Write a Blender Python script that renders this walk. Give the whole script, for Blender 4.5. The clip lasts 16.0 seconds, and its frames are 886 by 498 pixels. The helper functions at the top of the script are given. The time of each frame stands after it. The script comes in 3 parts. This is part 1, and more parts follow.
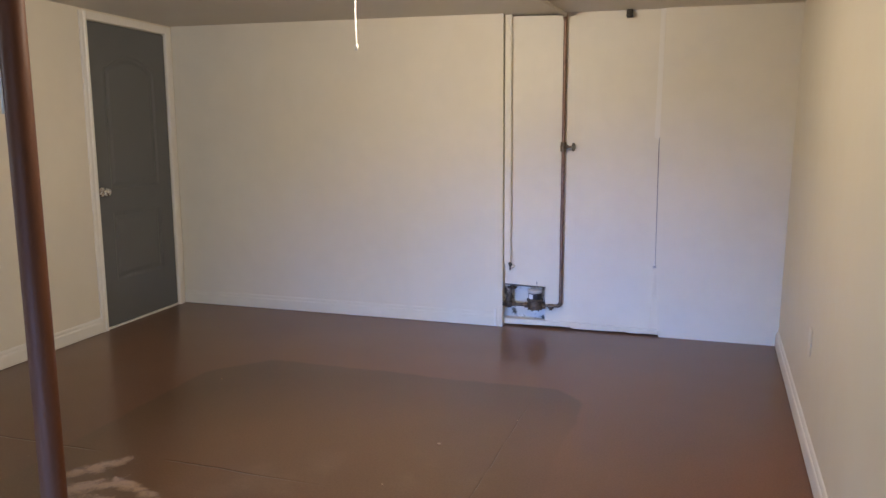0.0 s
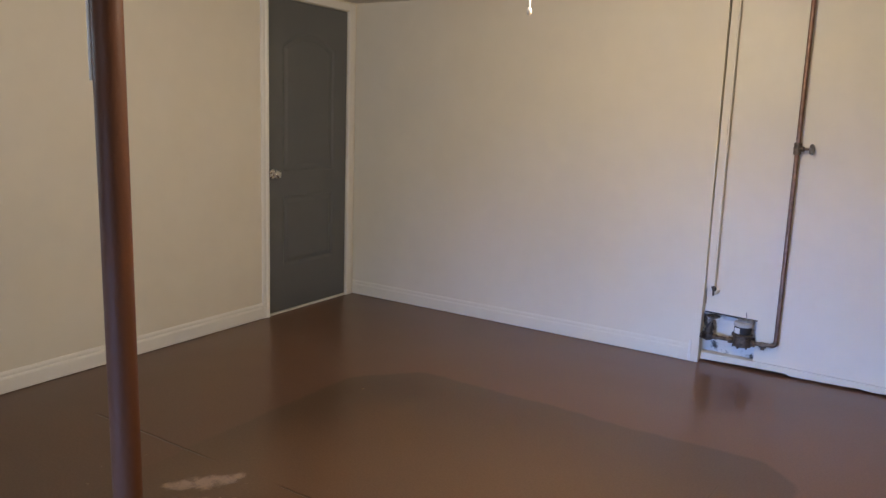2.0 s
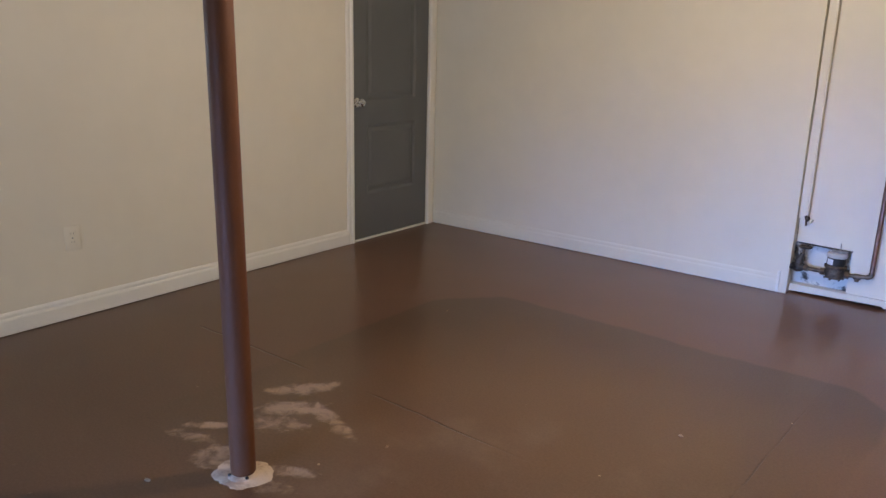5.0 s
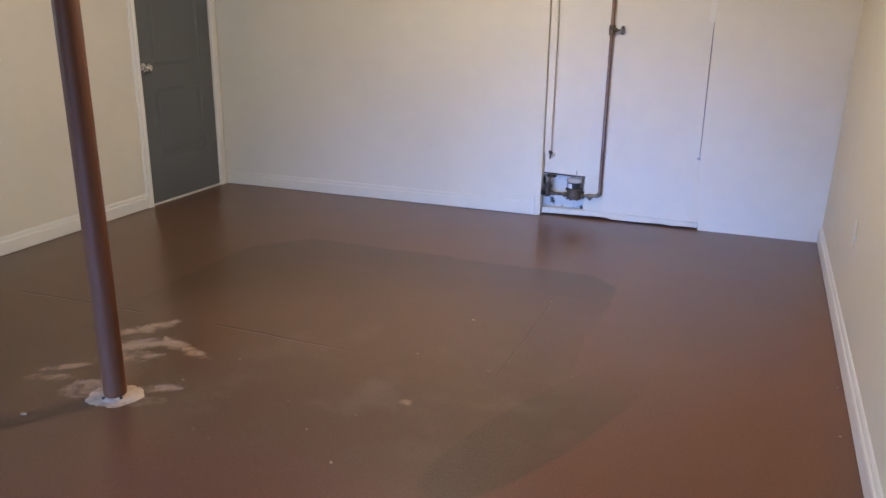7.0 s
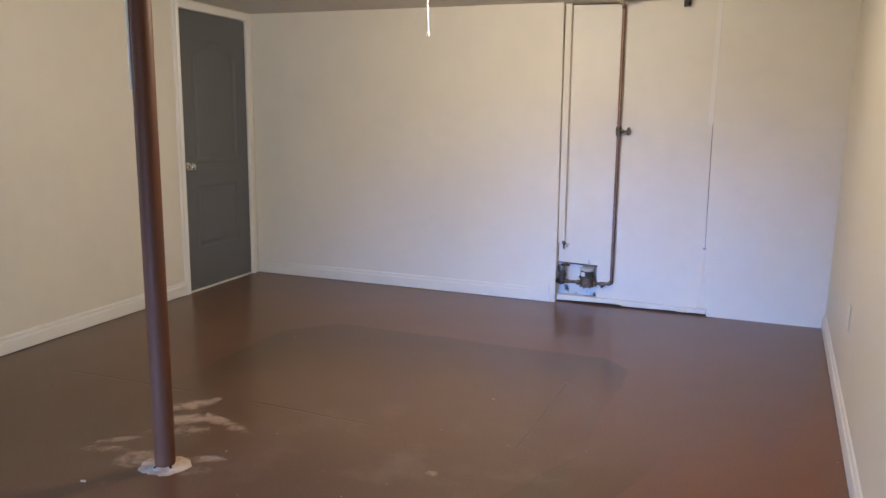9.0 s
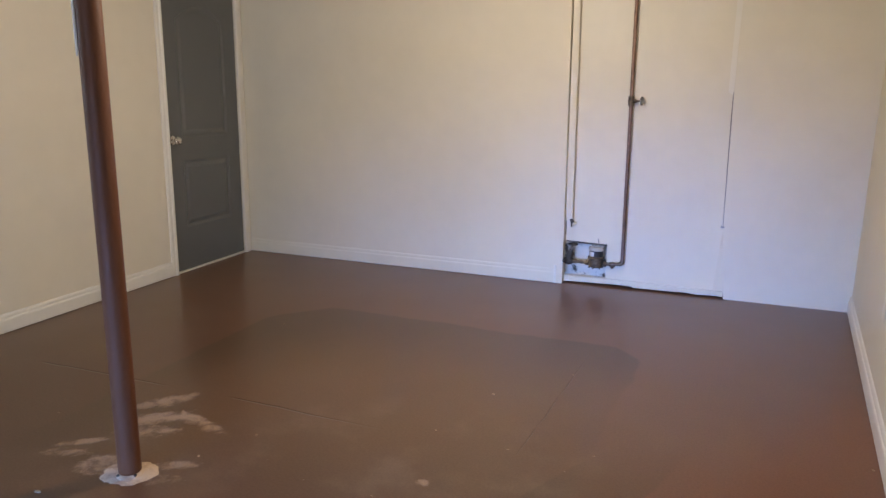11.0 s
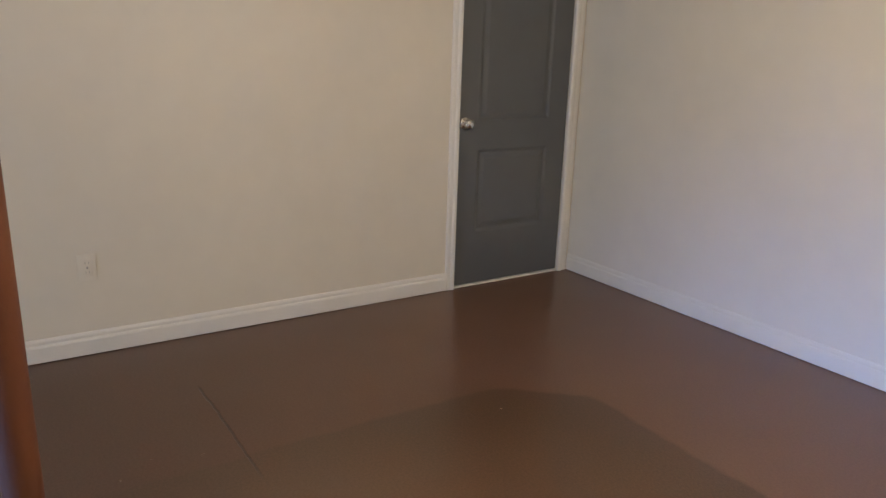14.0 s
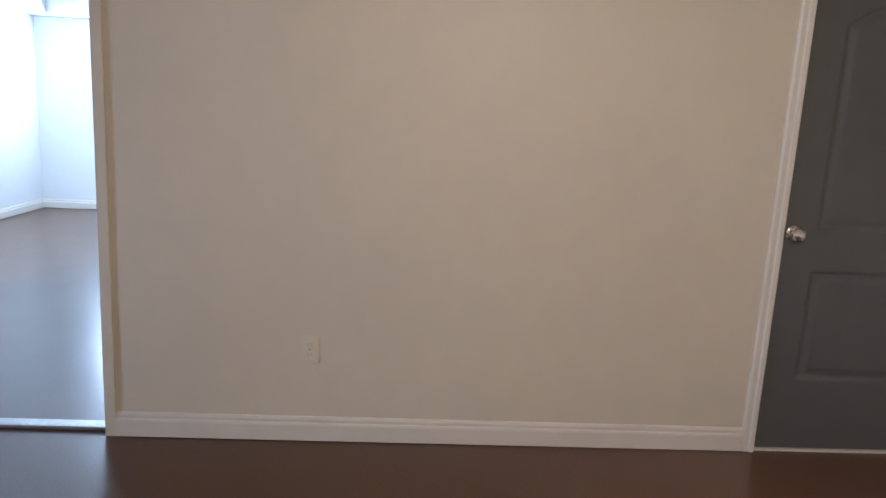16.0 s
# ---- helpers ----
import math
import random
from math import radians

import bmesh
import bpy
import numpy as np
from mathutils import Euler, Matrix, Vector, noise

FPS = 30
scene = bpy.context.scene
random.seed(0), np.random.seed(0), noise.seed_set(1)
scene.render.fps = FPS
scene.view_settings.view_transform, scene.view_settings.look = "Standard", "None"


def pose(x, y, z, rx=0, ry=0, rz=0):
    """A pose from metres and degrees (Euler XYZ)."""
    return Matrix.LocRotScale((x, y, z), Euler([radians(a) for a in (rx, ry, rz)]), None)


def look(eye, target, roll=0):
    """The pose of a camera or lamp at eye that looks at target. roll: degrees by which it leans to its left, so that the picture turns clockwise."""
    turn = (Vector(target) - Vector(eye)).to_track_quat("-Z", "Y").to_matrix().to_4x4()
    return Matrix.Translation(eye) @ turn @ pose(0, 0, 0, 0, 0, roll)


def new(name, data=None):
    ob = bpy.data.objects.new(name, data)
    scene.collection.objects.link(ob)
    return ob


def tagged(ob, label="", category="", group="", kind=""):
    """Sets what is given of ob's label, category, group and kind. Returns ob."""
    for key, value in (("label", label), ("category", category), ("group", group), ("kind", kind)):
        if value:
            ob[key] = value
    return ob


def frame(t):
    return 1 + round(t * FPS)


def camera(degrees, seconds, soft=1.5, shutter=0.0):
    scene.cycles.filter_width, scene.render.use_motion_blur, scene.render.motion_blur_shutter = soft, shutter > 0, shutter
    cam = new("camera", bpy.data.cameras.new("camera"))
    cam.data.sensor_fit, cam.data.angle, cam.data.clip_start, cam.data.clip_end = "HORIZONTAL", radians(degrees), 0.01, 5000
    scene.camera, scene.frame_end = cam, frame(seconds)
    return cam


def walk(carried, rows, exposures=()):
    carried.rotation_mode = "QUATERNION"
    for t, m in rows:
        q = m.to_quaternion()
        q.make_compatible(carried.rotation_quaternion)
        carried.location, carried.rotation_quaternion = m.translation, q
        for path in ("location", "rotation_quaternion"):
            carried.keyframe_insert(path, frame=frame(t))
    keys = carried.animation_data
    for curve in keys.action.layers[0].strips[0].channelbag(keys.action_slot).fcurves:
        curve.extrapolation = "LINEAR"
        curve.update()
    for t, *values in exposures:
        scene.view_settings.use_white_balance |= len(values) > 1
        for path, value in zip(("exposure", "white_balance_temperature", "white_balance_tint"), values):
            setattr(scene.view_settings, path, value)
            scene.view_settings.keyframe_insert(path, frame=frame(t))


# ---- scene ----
cam = camera(63.0, 16.0)
PATH = [
    (0, (-0.101, 0.031, 1.345), (-0.64, 1.929, 1.019), 0.2),
    (0.5, (-0.119, 0.185, 1.343), (-0.713, 2.067, 1.018), 0.4),
    (1, (-0.184, 0.351, 1.344), (-0.85, 2.209, 1.023), 0.3),
    (1.5, (-0.211, 0.492, 1.326), (-1.076, 2.265, 0.995), 0.3),
    (2, (-0.213, 0.647, 1.331), (-1.243, 2.324, 0.971), 2.2),
    (2.5, (-0.21, 0.686, 1.314), (-1.385, 2.259, 0.932), 2.5),
    (3, (-0.208, 0.703, 1.301), (-1.562, 2.118, 0.894), 1.9),
    (3.2, (-0.207, 0.685, 1.308), (-1.623, 2.034, 0.889), 1.8),
    (5.3, (-0.236, 0.519, 1.266), (-1.267, 2.137, 0.701), 1.2),
    (5.5, (-0.24, 0.476, 1.279), (-1.151, 2.158, 0.695), 0.6),
    (6, (-0.204, 0.364, 1.271), (-0.928, 2.131, 0.675), 0.9),
    (6.5, (-0.128, 0.189, 1.275), (-0.754, 1.991, 0.676), 1.3),
    (7, (-0.103, 0.009, 1.264), (-0.715, 1.816, 0.664), 1.3),
    (7.5, (-0.08, -0.147, 1.238), (-0.695, 1.659, 0.638), 1.4),
    (8, (-0.064, -0.234, 1.275), (-0.701, 1.572, 0.699), 1.2),
    (8.5, (-0.046, -0.26, 1.312), (-0.717, 1.582, 0.917), 1.1),
    (8.6, (-0.039, -0.264, 1.315), (-0.711, 1.585, 0.955), 1.1),
    (11, (-0.087, 0.038, 1.311), (-0.782, 1.862, 0.872), 0.75),
    (11.5, (-0.137, 0.242, 1.299), (-0.807, 2.067, 0.831), -0.1),
    (12, (-0.206, 0.553, 1.295), (-0.864, 2.383, 0.825), -0.6),
    (12.5, (-0.174, 0.92, 1.264), (-1.066, 2.65, 0.804), -0.2),
    (13, (-0.226, 1.185, 1.28), (-1.489, 2.641, 0.748), -0.6),
    (13.5, (-0.324, 1.47, 1.274), (-1.734, 2.786, 0.743), 0.3),
    (14, (-0.345, 1.762, 1.308), (-1.955, 2.822, 0.776), 1.8),
    (14.5, (-0.423, 2.005, 1.296), (-2.18, 2.8, 0.767), 1.2),
    (15, (-0.57, 2.184, 1.287), (-2.374, 2.952, 0.891), 1.6),
    (15.5, (-0.749, 2.321, 1.302), (-2.61, 2.942, 0.916), 3.0),
    (16, (-0.815, 2.44, 1.339), (-2.776, 2.562, 0.961), 3.0),
]
EXPOSURES = [(0.0, -0.16, 6850, 11), (1.0, -0.18, 6850, 11), (2.0, -0.24, 6950, 11.5), (2.5, -0.30, 7100, 12.5), (3.2, -0.30, 7100, 12.5), (5.5, -0.01, 6450, 11.5), (7.5, 0.08, 6400, 11),
             (8.5, 0.08, 6450, 11), (11.0, 0.05, 6650, 11), (12.0, 0.0, 6700, 11), (13.0, -0.06, 6800, 12.5), (14.0, 0.0, 6350, 13), (15.0, 0.04, 6100, 15), (15.5, 0.0, 6100, 15), (16.0, -0.15, 6250, 18.5)]
walk(cam, [(t, look(eye, target, roll)) for t, eye, target, roll in PATH], EXPOSURES)

# ---- world, sun and lamps ----
world = bpy.data.worlds.new("sky")
scene.world = world
world.use_nodes = True
wn = world.node_tree.nodes
sky = wn.new("ShaderNodeTexSky")
sky.sky_type = "NISHITA"
sky.sun_disc = False
sky.sun_elevation = radians(29)
sky.sun_rotation = radians(275)
wn["Background"].inputs["Strength"].default_value = 0.12
world.node_tree.links.new(sky.outputs["Color"], wn["Background"].inputs["Color"])


def lamp(name, kind, m, energy, color, **settings):
    data = bpy.data.lights.new(name, kind)
    data.energy, data.color = energy, color
    for key, value in settings.items():
        if key == "size":
            data.shape, data.size, data.size_y = "RECTANGLE", value[0], value[1]
        elif key == "spread":
            data.spread = radians(value)
        elif key == "radius":
            data.shadow_soft_size = value
        elif key == "angle":
            data.angle = radians(value)
    ob = new(name, data)
    ob.matrix_world = m
    return ob


BULB = (-1.09, 2.90, 2.038)
lamp("sun", "SUN", look((0, 0, 0), (3.2, -0.3, -1.8)), 5.0, (1.0, 0.95, 0.88), angle=0.5)
lamp("bulb_light", "POINT", pose(BULB[0], BULB[1], BULB[2] - 0.045), 72.0, (1.0, 0.885, 0.725), radius=0.035)
lamp("window_light_west", "AREA", look((-9.25, -0.53, 1.80), (-5.0, -1.0, 0.9)), 98.0, (0.52, 0.74, 1.0), size=(1.0, 0.28))
# Fill added to brighten the far room from an unseen side window
lamp("south_fill_light", "AREA", look((-5.95, -1.57, 1.62), (-8.9, 0.2, 1.0)), 95.0, (0.52, 0.74, 1.0), size=(0.9, 0.5), spread=130)
# Added blue beam from an unseen rear opening, shaped for the back wall
lamp("rear_beam_light", "AREA", look((-1.5, -2.93, 0.75), (-0.58, 4.85, -1.35)), 49.0, (0.165, 0.36, 0.97), size=(2.1, 0.75), spread=41)
# Wide fill added to brighten the west wall, with no known source
lamp("rear_fill_light", "AREA", look((-1.2, -2.90, 0.80), (-3.56, 2.0, 0.8)), 19.0, (0.53, 0.71, 1.0), size=(1.4, 0.75), spread=85)


# ---- node materials ----
class Shader:
    """A small helper round one node material."""

    def __init__(self, name):
        self.mat = bpy.data.materials.new(name)
        self.mat.use_nodes = True
        self.nodes, self.links = self.mat.node_tree.nodes, self.mat.node_tree.links
        self.bsdf = self.nodes["Principled BSDF"]
        self.place = self.nodes.new("ShaderNodeTexCoord").outputs["Object"]

    def put(self, socket, value):
        if hasattr(value, "is_output"):
            self.links.new(value, socket)
        elif isinstance(value, (tuple, list)) and len(value) == 3 and socket.type == "RGBA":
            socket.default_value = (*value, 1)
        else:
            socket.default_value = value

    def math(self, op, a, b=0.0, c=0.0):
        n = self.nodes.new("ShaderNodeMath")
        n.operation = op
        for s, v in zip(n.inputs, (a, b, c)):
            self.put(s, v)
        return n.outputs[0]

    def noise(self, scale, detail=4.0, rough=0.55, warp=0.0, place=None):
        n = self.nodes.new("ShaderNodeTexNoise")
        self.put(n.inputs["Vector"], self.place if place is None else place)
        n.inputs["Scale"].default_value, n.inputs["Detail"].default_value = scale, detail
        n.inputs["Roughness"].default_value, n.inputs["Distortion"].default_value = rough, warp
        return n.outputs["Fac"]

    def stretched(self, scale):
        n = self.nodes.new("ShaderNodeMapping")
        self.put(n.inputs["Vector"], self.place)
        n.inputs["Scale"].default_value = scale
        return n.outputs["Vector"]

    def band(self, value, low, high, to_low=0.0, to_high=1.0):
        n = self.nodes.new("ShaderNodeMapRange")
        n.interpolation_type = "SMOOTHSTEP"
        for s, v in zip(n.inputs, (value, low, high, to_low, to_high)):
            self.put(s, v)
        return n.outputs[0]

    def mix(self, fac, a, b):
        n = self.nodes.new("ShaderNodeMix")
        n.data_type = "RGBA"
        self.put(n.inputs[0], fac)
        self.put(n.inputs[6], a)
        self.put(n.inputs[7], b)
        return n.outputs[2]

    def bump(self, height, depth, strength=1.0):
        n = self.nodes.new("ShaderNodeBump")
        self.put(n.inputs["Height"], height)
        n.inputs["Distance"].default_value, n.inputs["Strength"].default_value = depth, strength
        self.links.new(n.outputs[0], self.bsdf.inputs["Normal"])

    def done(self, color, rough=0.5, metal=0.0, specular=0.5):
        self.put(self.bsdf.inputs["Base Color"], color)
        self.put(self.bsdf.inputs["Roughness"], rough)
        self.put(self.bsdf.inputs["Metallic"], metal)
        self.put(self.bsdf.inputs["Specular IOR Level"], specular)
        return self.mat


def paint(name, color, rough=0.5, vary=0.06, grain=260.0, depth=0.0006, specular=0.4):
    """Rolled wall paint: faint blotches, fine stipple."""
    s = Shader(name)
    blotch = s.noise(1.3, 3.0)
    fine = s.noise(9.0, 5.0)
    f = s.math("ADD", s.math("MULTIPLY", blotch, 0.65), s.math("MULTIPLY", fine, 0.35))
    dark = tuple(c * (1 - vary) for c in color)
    light = tuple(min(1.0, c * (1 + vary)) for c in color)
    stipple = s.noise(grain, 2.0, 0.6)
    s.bump(s.math("ADD", stipple, s.math("MULTIPLY", s.noise(14.0, 3.0), 1.6)), depth)
    return s.done(s.mix(s.band(f, 0.3, 0.7), dark, light), s.band(fine, 0.3, 0.7, rough - 0.06, rough + 0.06), 0.0, specular)


def metal(name, color, rough=0.3, tarnish=(0.08, 0.05, 0.03), amount=0.5, metallic=1.0):
    s = Shader(name)
    f = s.math("MULTIPLY", s.band(s.noise(38.0, 5.0, 0.65), 0.42, 0.68), amount)
    s.bump(s.noise(180.0, 3.0), 0.0004)
    return s.done(s.mix(f, color, tarnish), s.band(s.noise(60.0, 4.0), 0.3, 0.7, rough, rough + 0.25), metallic)


def floor_paint():
    """Red-brown floor paint over concrete: a dull dusty patch with a hard edge, a darker streak, shade painted into the
    left side, hairline slab cracks and scuffs to the bare concrete.
    """
    s = Shader("floor_paint")
    sep = s.nodes.new("ShaderNodeSeparateXYZ")
    s.put(sep.inputs[0], s.place)
    x, y = sep.outputs[0], sep.outputs[1]
    wob = s.math("SUBTRACT", s.noise(1.1, 1.0), 0.5)
    wob2 = s.math("SUBTRACT", s.noise(6.0, 3.0), 0.5)

    def ellipse(cx, cy, rx, ry, turn=0.0, power=2.0, wobble=0.0, ragged=0.0):
        c, d = math.cos(radians(turn)), math.sin(radians(turn))
        dx, dy = s.math("SUBTRACT", x, cx), s.math("SUBTRACT", y, cy)
        u = s.math("ADD", s.math("MULTIPLY", dx, c / rx), s.math("MULTIPLY", dy, d / rx))
        v = s.math("SUBTRACT", s.math("MULTIPLY", dy, c / ry), s.math("MULTIPLY", dx, d / ry))
        r = s.math("ADD", s.math("POWER", s.math("ABSOLUTE", u), power), s.math("POWER", s.math("ABSOLUTE", v), power))
        if wobble:
            r = s.math("ADD", r, s.math("MULTIPLY", wob, wobble))
        if ragged:
            r = s.math("ADD", r, s.math("MULTIPLY", wob2, ragged))
        return r

    # the mopped patch: a damp, darker rim with a hard outer edge, dried and dusty towards its middle
    edge = None
    for nx, ny, off in ((1.0, 0.0, 2.45), (-0.02, -1.0, 3.665), (-1.0, 0.06, -0.58), (0.734, -0.68, 4.124), (-0.76, -0.65, 2.012)):
        side = s.math("ADD", s.math("ADD", s.math("MULTIPLY", x, nx), s.math("MULTIPLY", y, ny)), off)
        edge = side if edge is None else s.math("SMOOTH_MIN", edge, side, 0.06)
    edge = s.math("ADD", edge, s.math("ADD", s.math("MULTIPLY", wob, 0.10), s.math("MULTIPLY", wob2, 0.05)))
    patch = s.math("MULTIPLY", s.band(edge, -0.012, 0.016), s.band(y, 1.45, 2.3, 0.0, 1.0))
    patch = s.math("MULTIPLY", patch, s.math("SUBTRACT", 1.0, s.math("MULTIPLY", s.math("MULTIPLY", s.band(x, -0.85, -0.40), 0.8), s.band(y, 3.65, 2.9))))
    dry = s.math("MULTIPLY", patch, s.band(ellipse(-1.35, 2.20, 1.0, 1.30, -5, 2.0, 1.0, 0.15), 1.6, 0.1))
    wet = s.math("MULTIPLY", s.band(ellipse(-0.43, 2.16, 0.60, 0.145, 65, 2.4, 0.4, 0.15), 1.10, 0.84), s.band(y, 2.75, 2.1, 0.0, 1.0))
    border = s.math("MAXIMUM", 1.55, s.math("ADD", s.math("MULTIPLY", x, 1.45), 2.62))
    near = s.band(s.math("ADD", s.math("SUBTRACT", y, border), s.math("MULTIPLY", wob, 0.5)), 0.45, -0.45)
    # shade over the left of the floor, put into the colour
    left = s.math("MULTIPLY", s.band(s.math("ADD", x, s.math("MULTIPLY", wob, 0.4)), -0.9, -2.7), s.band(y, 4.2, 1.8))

    color = s.mix(s.band(s.noise(1.7, 2.0, 0.5), 0.25, 0.75), (0.128, 0.062, 0.034), (0.142, 0.070, 0.039))
    color = s.mix(s.math("MULTIPLY", near, 0.9), color, (0.162, 0.058, 0.027))
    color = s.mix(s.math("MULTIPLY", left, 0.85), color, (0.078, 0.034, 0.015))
    color = s.mix(s.math("MULTIPLY", patch, 0.95), color, (0.068, 0.034, 0.014))
    color = s.mix(s.math("MULTIPLY", dry, 0.85), color, (0.130, 0.067, 0.032))
    color = s.mix(s.math("MULTIPLY", wet, 0.7), color, (0.080, 0.042, 0.020))
    dust = s.math("MULTIPLY", s.band(s.noise(4.0, 4.0, 0.55), 0.45, 0.75), s.band(ellipse(-1.1, 2.2, 0.85, 0.6, 10, 2.0, 0.8), 1.2, 0.1))
    color = s.mix(s.math("MULTIPLY", dust, 0.30), color, (0.27, 0.19, 0.13))

    # scuffs to the bare concrete beside the column
    bare = None
    fray = s.noise(19.0, 5.0, 0.6, 0.4)
    for cx, cy, rx, ry, turn, lift in ((-2.18, 2.27, 0.12, 0.04, 50, 0.10), (-2.09, 2.145, 0.11, 0.045, 40, 0.09), (-1.98, 2.185, 0.08, 0.035, -12, 0.08), (-1.87, 2.15, 0.10, 0.03, -10, 0.02),
                                       (-2.05, 2.03, 0.12, 0.06, 25, -0.03), (-2.21, 1.88, 0.09, 0.022, 35, 0.05), (-2.21, 1.79, 0.10, 0.03, 20, -0.02), (-2.03, 1.77, 0.08, 0.06, 25, 0.02),
                                       (-1.79, 1.86, 0.08, 0.025, 30, 0.05), (-1.76, 1.77, 0.06, 0.03, 25, 0.02), (-0.937, 2.087, 0.025, 0.02, 0, 0.02)):
        m = s.band(s.math("SUBTRACT", s.math("ADD", fray, lift), s.math("MULTIPLY", ellipse(cx, cy, rx, ry, turn, 2.0), 0.16)), 0.30, 0.62)
        bare = m if bare is None else s.math("MAXIMUM", bare, m)
    speck = s.math("MULTIPLY", s.band(s.noise(27.0, 2.0, 0.4), 0.77, 0.80), s.band(ellipse(-1.3, 1.9, 1.5, 1.1, 0, 2.0), 1.0, 0.5))
    bare = s.math("MAXIMUM", bare, s.math("MULTIPLY", speck, 0.6))
    color = s.mix(s.math("MULTIPLY", bare, 0.66), color, (0.45, 0.32, 0.22))

    # hairline cracks along the slab joints
    bend = s.math("MULTIPLY", wob, 0.06)
    jag = s.math("MULTIPLY", wob2, 0.02)
    line_b = s.math("ABSOLUTE", s.math("ADD", s.math("ADD", s.math("SUBTRACT", y, 2.40), bend), jag))
    on_b = s.math("MULTIPLY", s.math("MULTIPLY", s.band(x, -3.04, -3.0), s.band(x, -1.15, -1.7)), s.math("MAXIMUM", s.band(x, -2.25, -2.4), s.band(x, -1.98, -1.90)))
    line_a = s.math("ABSOLUTE", s.math("ADD", s.math("ADD", s.math("SUBTRACT", x, -0.687), s.math("MULTIPLY", s.math("SUBTRACT", y, 2.4), -0.066)), jag))
    on_a = s.math("MULTIPLY", s.band(y, 2.38, 2.42), s.band(y, 3.9, 2.9))
    worn = s.band(s.noise(3.1, 3.0), 0.38, 0.55, 0.25, 1.0)
    crack = s.math("MAXIMUM", s.math("MULTIPLY", s.band(line_b, 0.0075, 0.002), on_b), s.math("MULTIPLY", s.math("MULTIPLY", s.band(line_a, 0.005, 0.001), on_a), s.math("MULTIPLY", worn, 0.7)))
    color = s.mix(s.math("MULTIPLY", crack, 0.75), color, (0.022, 0.012, 0.010))

    grain = s.noise(110.0, 3.0, 0.7)
    color = s.mix(s.math("MULTIPLY", s.band(grain, 0.35, 0.75), 0.12), color, (0.30, 0.20, 0.14))
    color = s.mix(s.math("MULTIPLY", s.band(grain, 0.55, 0.25), 0.19), color, (0.05, 0.025, 0.012))

    rough = s.math("ADD", 0.275, s.math("MULTIPLY", bare, 0.35))
    height = s.math("SUBTRACT", s.noise(2.0, 1.0), s.math("MULTIPLY", s.math("MAXIMUM", crack, bare), 0.5))
    s.bump(height, 0.003)
    return s.done(color, rough, 0.0, 0.46)


def stained_plaster(name, light, dark, low=0.45, high=0.62):
    s = Shader(name)
    f = s.band(s.noise(11.0, 7.0, 0.65, 0.4), low, high)
    s.bump(s.noise(60.0, 5.0), 0.003)
    return s.done(s.mix(f, light, dark), 0.8)


WALL = paint("cream_wall_paint", (0.70, 0.632, 0.505), 0.50, 0.03)
WALL_B = paint("cream_panel_paint", (0.71, 0.65, 0.53), 0.45, 0.04)
CEILING = paint("ceiling_paint", (0.66, 0.61, 0.52), 0.7, 0.04)
TRIM = paint("white_trim_paint", (0.745, 0.70, 0.615), 0.38, 0.03, 120.0, 0.0004)
WHITE = paint("white_room_paint", (0.80, 0.80, 0.78), 0.5, 0.02)
GREY = paint("grey_door_paint", (0.112, 0.113, 0.108), 0.38, 0.06, 150.0, 0.0005)
BROWN = paint("brown_column_paint", (0.128, 0.045, 0.018), 0.55, 0.08, 80.0, 0.0008, 0.3)
PLATE = paint("painted_plate", (0.715, 0.65, 0.525), 0.35, 0.02)
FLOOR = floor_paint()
CONCRETE = stained_plaster("bare_concrete", (0.55, 0.41, 0.28), (0.32, 0.22, 0.15))
DIRTY = stained_plaster("dirty_plaster", (0.70, 0.67, 0.61), (0.07, 0.06, 0.05), 0.53, 0.64)
# Shade of the board gaps as a near-black colour, also on the recess edge
NEAR_BLACK = stained_plaster("near_black", (0.06, 0.05, 0.045), (0.02, 0.018, 0.016))
COPPER = metal("aged_copper", (0.27, 0.165, 0.125), 0.38, (0.135, 0.088, 0.068), 0.75)
BRASS = metal("old_brass", (0.20, 0.155, 0.115), 0.5, (0.06, 0.05, 0.042), 0.85, 0.8)
IRON = metal("corroded_iron", (0.13, 0.12, 0.11), 0.55, (0.045, 0.038, 0.034), 0.8)
STEEL = metal("dull_steel", (0.32, 0.31, 0.30), 0.45, (0.08, 0.06, 0.05), 0.7)
CHROME = metal("bright_nickel", (0.78, 0.74, 0.68), 0.12, (0.5, 0.45, 0.4), 0.2)
BLACK = paint("black_rubber", (0.018, 0.018, 0.018), 0.55, 0.2)
GREYCAP = paint("dusty_grey_cover", (0.44, 0.42, 0.39), 0.6, 0.15)
LABEL = paint("paper_label", (0.72, 0.72, 0.70), 0.6, 0.05)
DARKEN = paint("dark_slot", (0.42, 0.37, 0.30), 0.6, 0.1)
GREYWIRE = paint("grey_wire", (0.30, 0.28, 0.26), 0.5, 0.15)
PORCELAIN = paint("white_porcelain", (0.80, 0.79, 0.76), 0.2, 0.02)
CHAIN = paint("white_cord", (0.80, 0.77, 0.70), 0.5, 0.04)
CHIP = stained_plaster("paint_flake", (0.40, 0.31, 0.22), (0.27, 0.20, 0.14))
ALU = metal("worn_aluminium", (0.5, 0.5, 0.5), 0.35, (0.4, 0.38, 0.35), 0.4)

glow = Shader("glowing_bulb")
glow.put(glow.bsdf.inputs["Emission Color"], (1.0, 0.86, 0.66))
glow.bsdf.inputs["Emission Strength"].default_value = 12.0
BULB_GLASS = glow.done((0.9, 0.88, 0.82), 0.3)
pane_shader = Shader("window_glass")
pane_shader.bsdf.inputs["Transmission Weight"].default_value = 1.0
